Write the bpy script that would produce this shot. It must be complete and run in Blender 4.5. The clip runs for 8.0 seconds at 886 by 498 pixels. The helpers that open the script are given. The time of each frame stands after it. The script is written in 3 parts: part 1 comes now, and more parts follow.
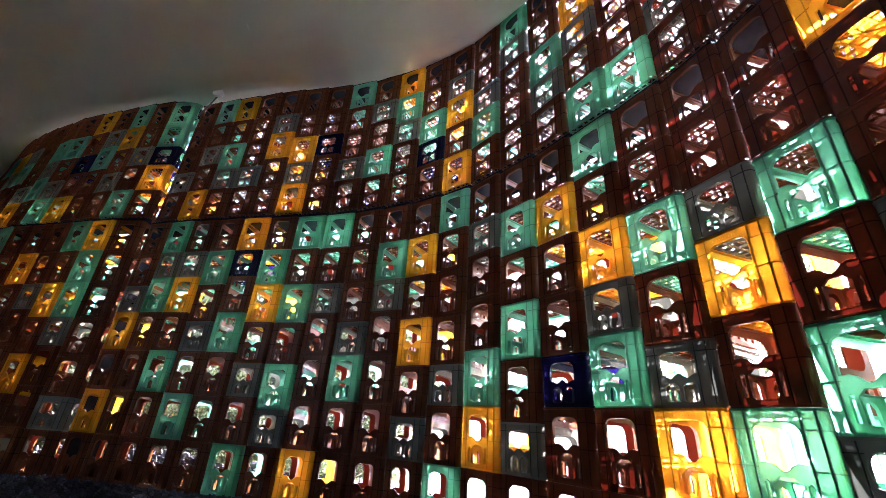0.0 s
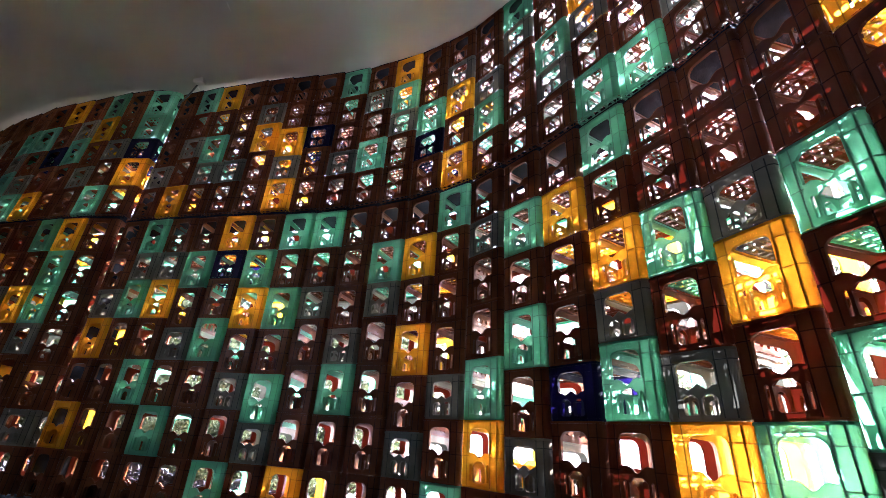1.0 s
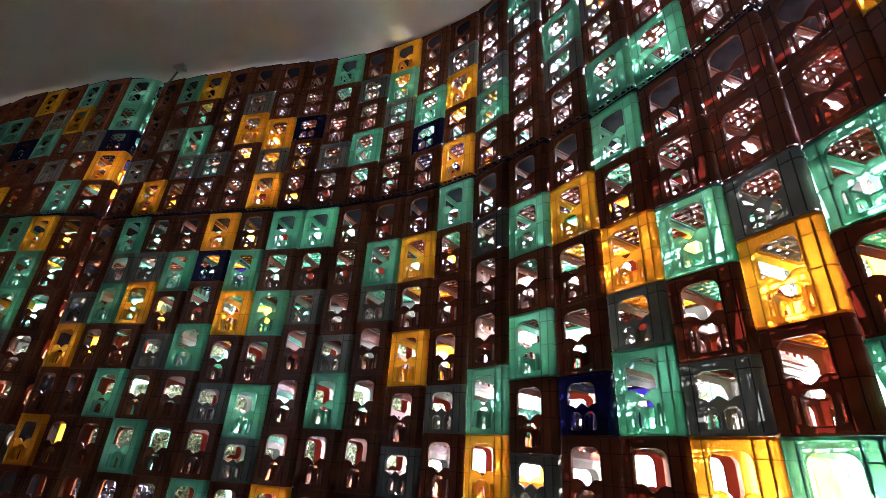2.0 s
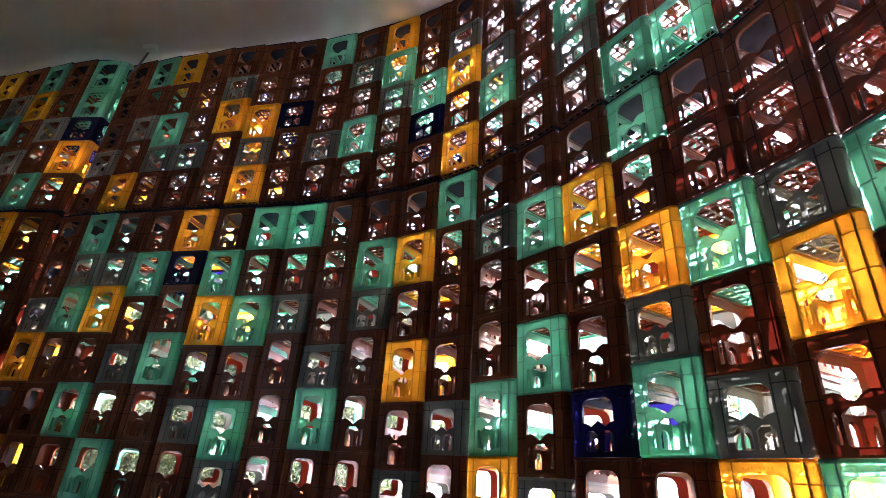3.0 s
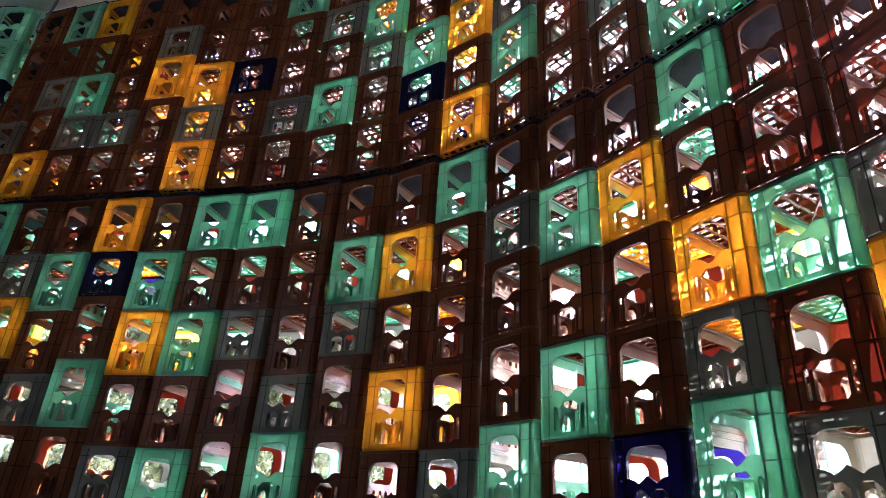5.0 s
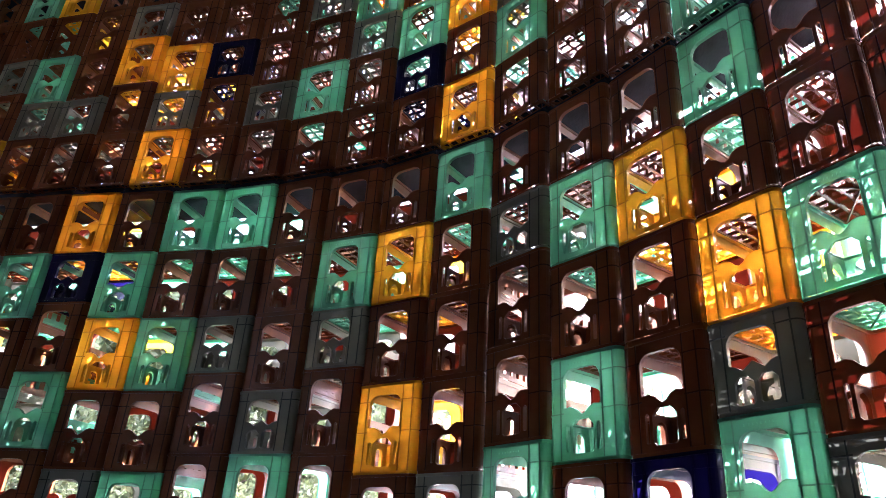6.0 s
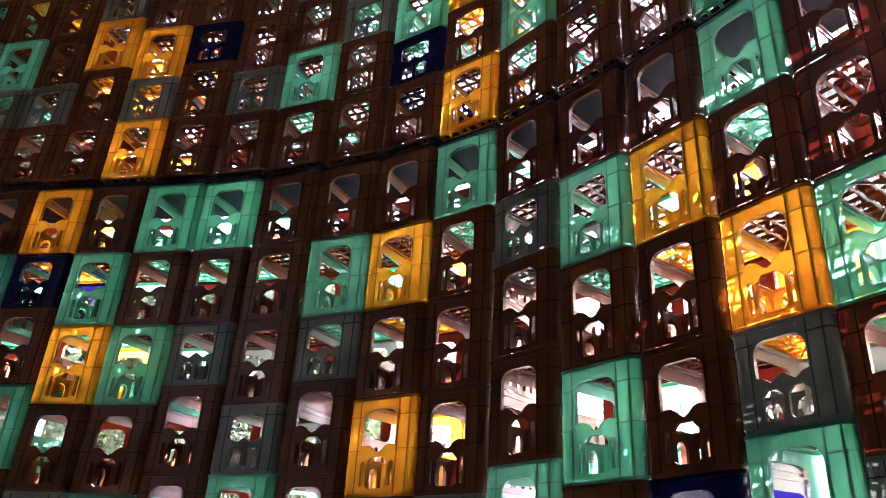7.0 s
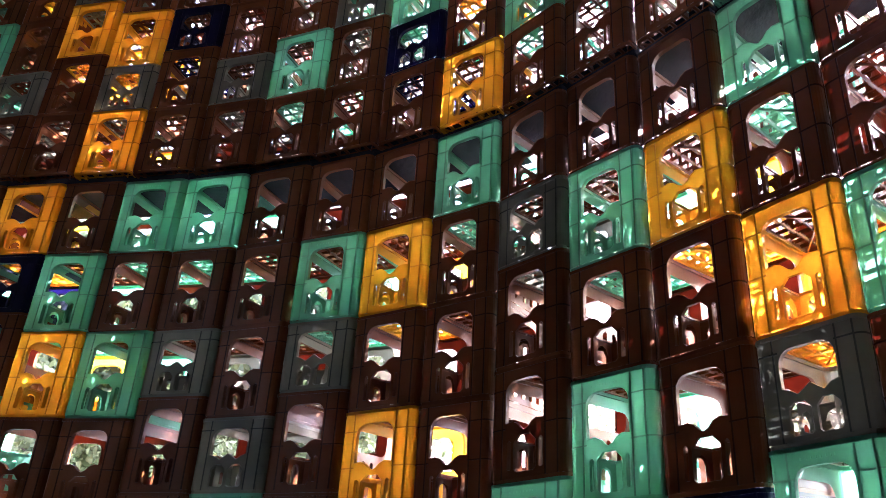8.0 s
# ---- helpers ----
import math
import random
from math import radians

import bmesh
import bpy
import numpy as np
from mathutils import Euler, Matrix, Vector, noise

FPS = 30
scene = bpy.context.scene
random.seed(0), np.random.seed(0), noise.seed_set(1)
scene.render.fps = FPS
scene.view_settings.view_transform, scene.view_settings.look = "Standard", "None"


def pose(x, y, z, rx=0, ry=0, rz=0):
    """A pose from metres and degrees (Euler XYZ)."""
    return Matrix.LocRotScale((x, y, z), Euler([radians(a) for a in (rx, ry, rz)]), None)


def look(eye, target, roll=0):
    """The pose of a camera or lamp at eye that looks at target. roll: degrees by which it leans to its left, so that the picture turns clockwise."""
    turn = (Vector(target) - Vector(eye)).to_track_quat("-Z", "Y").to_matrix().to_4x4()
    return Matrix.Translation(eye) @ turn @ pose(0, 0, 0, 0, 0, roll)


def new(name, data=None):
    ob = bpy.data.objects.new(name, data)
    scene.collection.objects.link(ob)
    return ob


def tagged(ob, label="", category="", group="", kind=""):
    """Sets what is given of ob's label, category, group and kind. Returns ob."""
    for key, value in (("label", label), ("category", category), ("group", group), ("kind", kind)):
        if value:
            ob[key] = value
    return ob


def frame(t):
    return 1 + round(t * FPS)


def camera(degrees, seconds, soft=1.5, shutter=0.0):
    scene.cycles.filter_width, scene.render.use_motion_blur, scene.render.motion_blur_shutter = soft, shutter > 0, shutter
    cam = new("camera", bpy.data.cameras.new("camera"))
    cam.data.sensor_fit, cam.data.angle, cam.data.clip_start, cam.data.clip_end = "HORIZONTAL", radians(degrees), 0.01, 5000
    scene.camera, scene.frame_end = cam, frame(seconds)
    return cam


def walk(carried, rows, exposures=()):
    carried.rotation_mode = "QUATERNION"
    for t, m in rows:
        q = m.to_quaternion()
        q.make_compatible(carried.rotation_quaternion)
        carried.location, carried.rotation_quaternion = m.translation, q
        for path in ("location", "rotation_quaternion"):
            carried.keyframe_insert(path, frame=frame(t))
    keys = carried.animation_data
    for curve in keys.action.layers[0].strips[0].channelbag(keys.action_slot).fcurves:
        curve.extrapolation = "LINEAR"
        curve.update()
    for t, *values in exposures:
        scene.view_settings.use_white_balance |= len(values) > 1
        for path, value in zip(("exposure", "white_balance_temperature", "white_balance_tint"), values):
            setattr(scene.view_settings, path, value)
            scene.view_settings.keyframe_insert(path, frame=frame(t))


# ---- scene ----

# ---------------------------------------------------------------- camera
LENS = 50.0
cam = camera(LENS, 8.0, 0.6)
TILT, EYE, REACH = 10.7, 0.42, 6.2
AXIS = Vector((0, math.cos(radians(TILT)), math.sin(radians(TILT))))
UP = Vector((0, -math.sin(radians(TILT)), math.cos(radians(TILT))))
START = Vector((0, 0, EYE))
# seconds, nearness to the wall (1 at the start), turn and nod in degrees
ROWS = [
    (0.0, 1.0000, -0.02, 0.00), (0.5, 1.0380, -0.09, 0.02), (1.0, 1.0816, -0.09, 0.02), (1.5, 1.1205, -0.09, 0.02),
    (3.0, 1.3001, -0.09, 0.04), (3.5, 1.3770, -0.09, 0.05), (4.0, 1.4869, -0.09, 0.05), (4.5, 1.5955, -0.09, 0.06),
    (6.0, 1.8770, -0.09, 0.14), (6.5, 1.9715, -0.09, 0.17), (7.0, 2.0500, -0.09, 0.19), (7.5, 2.1330, -0.09, 0.21),
    (8.0, 2.2120, -0.09, 0.23),
]


def eye_at(near):
    return START + AXIS * (REACH * (1 - 1 / near))


walk(cam, [(t, Matrix.Translation(eye_at(s)) @ pose(0, 0, 0, 90 + TILT + nod, 0, turn)) for t, s, turn, nod in ROWS],
     exposures=[(0.0, 5.88, 5700, 35), (8.0, 5.88, 5700, 35)])

# ---------------------------------------------------------------- light
world = bpy.data.worlds.new("world")
scene.world = world
world.use_nodes = True
wn = world.node_tree
sky = wn.nodes.new("ShaderNodeTexSky")
sky.sky_type, sky.sun_disc = "NISHITA", False
SUN_UP, SUN_ROUND = radians(30), radians(52)
sky.sun_elevation, sky.sun_rotation = SUN_UP, SUN_ROUND
sky.dust_density = 3.0
wn.links.new(sky.outputs[0], wn.nodes["Background"].inputs[0])
wn.nodes["Background"].inputs[1].default_value = 0.08
sun = new("sun", bpy.data.lights.new("sun", "SUN"))
sun.data.energy, sun.data.angle, sun.data.color = 5.0, radians(0.6), (1.0, 0.97, 0.92)
sun_way = Vector((math.sin(SUN_ROUND) * math.cos(SUN_UP), math.cos(SUN_ROUND) * math.cos(SUN_UP), math.sin(SUN_UP)))
sun.matrix_world = look(sun_way * 50, (0, 0, 0))

# fill lamp added out of view, set in an opening of the wall behind
fill_lamp = new("fill_light", bpy.data.lights.new("fill_light", "AREA"))
fill_lamp.data.shape, fill_lamp.data.size, fill_lamp.data.size_y = "RECTANGLE", 0.96, 0.76
fill_lamp.data.energy, fill_lamp.data.color = 0.04, (1.0, 0.96, 0.88)
fill_lamp.matrix_world = pose(-2.4, -1.22, 1.9, 90, 0, 0)


# ---------------------------------------------------------------- materials
def material(name):
    m = bpy.data.materials.new(name)
    m.use_nodes = True
    return m, m.node_tree.nodes, m.node_tree.links, m.node_tree.nodes["Principled BSDF"]


def plastic(name, face, inner, share, rough=0.42):
    """Moulded crate plastic: a coloured skin that lets some light through."""
    m, n, l, b = material(name)
    info = n.new("ShaderNodeObjectInfo")
    geo = n.new("ShaderNodeTexCoord")
    spots = n.new("ShaderNodeTexNoise")
    spots.inputs["Scale"].default_value, spots.inputs["Detail"].default_value = 9, 6
    l.new(geo.outputs["Object"], spots.inputs["Vector"])
    fine = n.new("ShaderNodeTexNoise")
    fine.inputs["Scale"].default_value, fine.inputs["Detail"].default_value = 160, 3
    l.new(geo.outputs["Object"], fine.inputs["Vector"])
    add = n.new("ShaderNodeMath")
    add.operation = "MULTIPLY_ADD"
    l.new(spots.outputs["Fac"], add.inputs[0])
    add.inputs[1].default_value = 0.5
    vary = n.new("ShaderNodeMath")
    vary.operation = "MULTIPLY_ADD"
    l.new(info.outputs["Random"], vary.inputs[0])
    vary.inputs[1].default_value, vary.inputs[2].default_value = 0.35, 0.55
    l.new(vary.outputs[0], add.inputs[2])
    hue = n.new("ShaderNodeHueSaturation")
    hue.inputs["Color"].default_value = (*face, 1)
    l.new(add.outputs[0], hue.inputs["Value"])
    hue2 = n.new("ShaderNodeHueSaturation")
    hue2.inputs["Color"].default_value = (*inner, 1)
    l.new(add.outputs[0], hue2.inputs["Value"])
    l.new(hue.outputs[0], b.inputs["Base Color"])
    b.inputs["Roughness"].default_value = rough
    b.inputs["Specular IOR Level"].default_value = 0.08
    bump = n.new("ShaderNodeBump")
    bump.inputs["Strength"].default_value, bump.inputs["Distance"].default_value = 0.12, 0.002
    l.new(fine.outputs["Fac"], bump.inputs["Height"])
    l.new(bump.outputs[0], b.inputs["Normal"])
    thin = n.new("ShaderNodeBsdfTranslucent")
    l.new(hue2.outputs[0], thin.inputs["Color"])
    mix = n.new("ShaderNodeMixShader")
    mix.inputs[0].default_value = share
    l.new(b.outputs[0], mix.inputs[1])
    l.new(thin.outputs[0], mix.inputs[2])
    l.new(mix.outputs[0], n["Material Output"].inputs["Surface"])
    return m


def rough_surface(name, dark, light, scale, rough=0.8, bump_by=0.3, fine=60):
    m, n, l, b = material(name)
    co = n.new("ShaderNodeTexCoord")
    big = n.new("ShaderNodeTexNoise")
    big.inputs["Scale"].default_value, big.inputs["Detail"].default_value = scale, 8
    l.new(co.outputs["Object"], big.inputs["Vector"])
    ramp = n.new("ShaderNodeValToRGB")
    ramp.color_ramp.elements[0].color, ramp.color_ramp.elements[1].color = (*dark, 1), (*light, 1)
    ramp.color_ramp.elements[0].position, ramp.color_ramp.elements[1].position = 0.3, 0.72
    l.new(big.outputs["Fac"], ramp.inputs[0])
    l.new(ramp.outputs[0], b.inputs["Base Color"])
    small = n.new("ShaderNodeTexNoise")
    small.inputs["Scale"].default_value, small.inputs["Detail"].default_value = fine, 5
    l.new(co.outputs["Object"], small.inputs["Vector"])
    bump = n.new("ShaderNodeBump")
    bump.inputs["Strength"].default_value, bump.inputs["Distance"].default_value = bump_by, 0.01
    l.new(small.outputs["Fac"], bump.inputs["Height"])
    l.new(bump.outputs[0], b.inputs["Normal"])
    b.inputs["Roughness"].default_value = rough
    b.inputs["Specular IOR Level"].default_value = 0.15
    return m


BROWN = plastic("brown plastic", (0.135, 0.044, 0.014), (0.62, 0.055, 0.022), 0.007, 0.32)
TEAL = plastic("green plastic", (0.085, 0.20, 0.135), (0.18, 0.62, 0.36), 0.335)
YELLOW = plastic("yellow plastic", (0.33, 0.15, 0.007), (0.97, 0.51, 0.010), 0.385)
GREY = plastic("grey plastic", (0.170, 0.160, 0.105), (0.30, 0.33, 0.25), 0.022, 0.36)
NAVY = plastic("navy plastic", (0.004, 0.005, 0.016), (0.10, 0.07, 0.75), 0.013, 0.36)
BOARD = rough_surface("dark boards", (0.014, 0.015, 0.018), (0.035, 0.036, 0.042), 7)
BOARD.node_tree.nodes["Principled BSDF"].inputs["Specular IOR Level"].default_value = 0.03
CEILING = rough_surface("grey ceiling sheet", (0.50, 0.485, 0.43), (0.63, 0.61, 0.54), 1.4, 0.45, 0.08, 14)
n, l = CEILING.node_tree.nodes, CEILING.node_tree.links
co, turn, streak, cut, mix = n.new("ShaderNodeTexCoord"), n.new("ShaderNodeMapping"), n.new("ShaderNodeTexNoise"), n.new("ShaderNodeMapRange"), n.new("ShaderNodeMix")
turn.inputs["Rotation"].default_value, turn.inputs["Scale"].default_value = (0, 0, 0.6), (9.0, 0.9, 1.0)
l.new(co.outputs["Object"], turn.inputs["Vector"])
l.new(turn.outputs[0], streak.inputs["Vector"])
streak.inputs["Scale"].default_value, streak.inputs["Detail"].default_value = 2.2, 2
cut.inputs["From Min"].default_value, cut.inputs["From Max"].default_value = 0.72, 0.76
l.new(streak.outputs["Fac"], cut.inputs["Value"])
mix.data_type = "RGBA"
l.new(cut.outputs[0], mix.inputs["Factor"])
l.new(n["Principled BSDF"].inputs["Base Color"].links[0].from_socket, mix.inputs["A"])
mix.inputs["B"].default_value = (0.70, 0.68, 0.63, 1)
l.new(mix.outputs["Result"], n["Principled BSDF"].inputs["Base Color"])
GRAVEL = rough_surface("dark gravel", (0.012, 0.011, 0.010), (0.045, 0.042, 0.038), 22, 0.9, 0.9, 90)
YARD = rough_surface("pale yard gravel", (0.42, 0.40, 0.37), (0.68, 0.66, 0.62), 3, 0.9, 0.5, 40)
DARK_WALL = rough_surface("dark unseen wall", (0.030, 0.028, 0.025), (0.055, 0.052, 0.046), 2, 0.85, 0.2)
STEEL = rough_surface("dark steel", (0.05, 0.05, 0.05), (0.12, 0.12, 0.12), 9, 0.45, 0.1)

# ---------------------------------------------------------------- plan of the wall
# The front line of the stacks, from the near end to the far end, with one step at the kink.
LINE = [
    (1.38, 0.715), (1.289, 0.973), (1.192, 1.218), (1.064, 1.459), (0.904, 1.679), (0.740, 1.888), (0.565, 2.105),
    (0.375, 2.303), (0.178, 2.508), (-0.043, 2.657), (-0.281, 2.800), (-0.533, 2.909), (-0.796, 3.010),
    (-1.064, 3.087), (-1.339, 3.146), (-1.608, 3.196), (-1.885, 3.250), (-2.159, 3.317), (-2.425, 3.371),
    (-2.678, 3.436), (-2.940, 3.505), (-3.249, 3.458), (-3.519, 3.508), (-3.782, 3.579), (-4.044, 3.651),
    (-4.309, 3.718), (-4.575, 3.774), (-4.828, 3.875), (-5.086, 3.961), (-5.336, 4.067), (-5.580, 4.187), (-5.819, 4.317),
    (-6.040, 4.475), (-6.255, 4.641), (-6.473, 4.804),
]
TALL, SHORT, SHELF = 0.33, 0.252, 0.0915
SEAM = 1.6906
FOOT = SEAM - 6 * TALL - SHORT
HEAD = SEAM + SHELF + 4 * TALL + SHORT
# pitch, roll and scale of the wide view that the wall is fitted to
VIEW_PITCH, VIEW_ROLL, VIEW_SCALE = radians(24.906), radians(3.683), 0.40707
MID = 1.45
HUB = eye_at(MID)
CURVE = 0.004


def far_view_fit(a, b):
    """Shifts the tops of the far stacks inwards and down to fit the camera's view."""
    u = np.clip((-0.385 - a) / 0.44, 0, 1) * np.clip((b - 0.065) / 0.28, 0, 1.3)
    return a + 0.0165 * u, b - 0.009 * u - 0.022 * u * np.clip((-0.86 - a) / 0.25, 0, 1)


def depth_share(front, h):
    """Far crates are scaled down to fit the camera's view, also in depth."""
    return 0.9 * np.clip(3.13 / (front * math.cos(VIEW_PITCH) + h * math.sin(VIEW_PITCH)), 0.5, 1.2)


def settle(x, y, h, back=0.0, front=None):
    """Where a point of the plan at height h stands in the wall, flattened along the camera's rays to fit its view: the
    stacks fan out and taper upwards, and the wall bows slightly.
    """
    d = y * math.cos(VIEW_PITCH) + h * math.sin(VIEW_PITCH)
    u = -y * math.sin(VIEW_PITCH) + h * math.cos(VIEW_PITCH)
    a, b = x / d, u / d
    a, b = a * math.cos(VIEW_ROLL) + b * math.sin(VIEW_ROLL), -a * math.sin(VIEW_ROLL) + b * math.cos(VIEW_ROLL)
    a, b = far_view_fit(a, b)
    k = VIEW_SCALE * MID
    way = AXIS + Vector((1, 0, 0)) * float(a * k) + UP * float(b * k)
    wall = REACH * math.cos(radians(TILT)) * ((front if front else y) / 2.66) ** CURVE + back * depth_share(front if front else y, h)
    return HUB + way * (float(wall - HUB.y) / way.y)


def settle_all(p, front, back):
    """The same for an array of points (n, 3); front and back per point."""
    x, y, h = p[:, 0], p[:, 1], p[:, 2]
    d = y * math.cos(VIEW_PITCH) + h * math.sin(VIEW_PITCH)
    u = -y * math.sin(VIEW_PITCH) + h * math.cos(VIEW_PITCH)
    a, b = x / d, u / d
    a, b = a * math.cos(VIEW_ROLL) + b * math.sin(VIEW_ROLL), -a * math.sin(VIEW_ROLL) + b * math.cos(VIEW_ROLL)
    a, b = far_view_fit(a, b)
    k = VIEW_SCALE * MID
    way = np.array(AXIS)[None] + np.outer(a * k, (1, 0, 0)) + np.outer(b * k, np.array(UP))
    wall = REACH * math.cos(radians(TILT)) * (front / 2.66) ** CURVE + back * depth_share(front, h)
    return np.array(HUB)[None] + way * ((wall - HUB.y) / way[:, 1])[:, None]


# ---------------------------------------------------------------- helpers for meshes
def mesh_object(name, verts, faces, mat, parent=None, smooth=False, label=""):
    me = bpy.data.meshes.new(name)
    verts = np.asarray(verts, float)
    base = verts.mean(axis=0) if parent is None else np.array(parent.location)
    me.from_pydata((verts - base).tolist(), [], faces)
    me.materials.append(mat)
    if smooth:
        me.polygons.foreach_set("use_smooth", [True] * len(me.polygons))
    ob = new(name, me)
    if parent is None:
        ob.location = base
    else:
        ob.parent = parent
    if label:
        ob["label"] = label
    return ob


class Form:
    """Vertices and faces gathered for one mesh."""

    def __init__(self):
        self.v, self.f = [], []

    def add(self, verts, faces):
        n = len(self.v)
        self.v += [tuple(p) for p in verts]
        self.f += [tuple(i + n for i in q) for q in faces]

    def box(self, x0, y0, z0, x1, y1, z1):
        self.add([(x0, y0, z0), (x1, y0, z0), (x1, y1, z0), (x0, y1, z0), (x0, y0, z1), (x1, y0, z1), (x1, y1, z1), (x0, y1, z1)],
                 [(0, 3, 2, 1), (4, 5, 6, 7), (0, 1, 5, 4), (1, 2, 6, 5), (2, 3, 7, 6), (3, 0, 4, 7)])

    def arrays(self):
        return np.array(self.v), self.f


def filled(outline, holes):
    """A flat sheet with holes: 2D points and triangles."""
    bm = bmesh.new()
    for loop in (outline, *holes):
        vs = [bm.verts.new((p[0], 0, p[1])) for p in loop]
        for i in range(len(vs)):
            bm.edges.new((vs[i], vs[(i + 1) % len(vs)]))
    bmesh.ops.triangle_fill(bm, edges=bm.edges[:], use_beauty=True, use_dissolve=False)
    bm.verts.index_update()
    pts = [(v.co.x, v.co.z) for v in bm.verts]
    tris = [tuple(v.index for v in f.verts) for f in bm.faces]
    bm.free()
    return pts, tris


def arc(cx, cz, r, a0, a1, n=4):
    return [(cx + r * math.cos(radians(a0 + (a1 - a0) * i / n)), cz + r * math.sin(radians(a0 + (a1 - a0) * i / n))) for i in range(n + 1)]


def handle_hole(w, h, tall):
    """The grip opening with rounded shoulders and a wavy sill."""
    x0, x1 = 0.230 * w, 0.748 * w
    if tall:
        top, side, dip, r = h * 0.87, h * 0.50, h * 0.425, 0.036
        sill = [(x0, side), (x0 + 0.18 * (x1 - x0), side + 0.003), (x0 + 0.30 * (x1 - x0), side - 0.004), (x0 + 0.41 * (x1 - x0), dip + 0.006), ((x0 + x1) / 2, dip),
                (x1 - 0.41 * (x1 - x0), dip + 0.006), (x1 - 0.30 * (x1 - x0), side - 0.004), (x1 - 0.18 * (x1 - x0), side + 0.003), (x1, side)]
    else:
        top, side, dip, r = h * 0.85, h * 0.50, h * 0.43, 0.035
        sill = [(x0, side), (x0 + 0.13 * (x1 - x0), side - 0.005), (x0 + 0.27 * (x1 - x0), dip), (x0 + 0.38 * (x1 - x0), side - 0.008), ((x0 + x1) / 2, side + 0.004),
                (x1 - 0.38 * (x1 - x0), side - 0.008), (x1 - 0.27 * (x1 - x0), dip), (x1 - 0.13 * (x1 - x0), side - 0.005), (x1, side)]
    return sill + arc(x1 - r, top - r, r, 0, 90) + arc(x0 + r, top - r, r, 90, 180)


def slot(x0, x1, z0, z1, cut):
    return [(x0 + cut * 0.4, z0), (x1 - cut * 0.4, z0), (x1, z0 + cut * 0.4), (x1, z1 - cut), (x1 - cut, z1), (x0 + cut, z1), (x0, z1 - cut), (x0, z0 + cut * 0.4)]


CRATE_W, CRATE_L, ROUND = 0.268, 0.345, 0.022


def welded(form):
    """The same form with coinciding vertices joined."""
    index, verts, where = {}, [], []
    for p in form.v:
        key = (round(p[0], 5), round(p[1], 5), round(p[2], 5))
        if key not in index:
            index[key] = len(verts)
            verts.append(p)
        where.append(index[key])
    out = Form()
    out.v, out.f = verts, [q for q in (tuple(where[i] for i in f) for f in form.f) if len(set(q)) == len(q)]
    return out


def swept(path, half, y0, y1, closed=False):
    """A bar of square section along a plan path, set out along its outward normals; path: (x, y, nx, ny, z)."""
    form, n = Form(), len(path)
    for x, y, nx, ny, z in path:
        form.v += [(x + nx * y1, y + ny * y1, z - half), (x + nx * y1, y + ny * y1, z + half), (x - nx * y0, y - ny * y0, z + half), (x - nx * y0, y - ny * y0, z - half)]
    for i in range(n if closed else n - 1):
        j = (i + 1) % n
        form.f += [(4 * i + c, 4 * j + c, 4 * j + (c + 1) % 4, 4 * i + (c + 1) % 4) for c in range(4)]
    if not closed:
        form.f += [(0, 1, 2, 3), (4 * n - 1, 4 * n - 2, 4 * n - 3, 4 * n - 4)]
    return form


def corner(cx, cy, a0, a1, z, n=4):
    """Points of a rounded corner with their normals."""
    angles = [radians(a0 + (a1 - a0) * i / n) for i in range(n + 1)]
    return [(cx + ROUND * math.cos(a), cy + ROUND * math.sin(a), math.cos(a), math.sin(a), z) for a in angles]


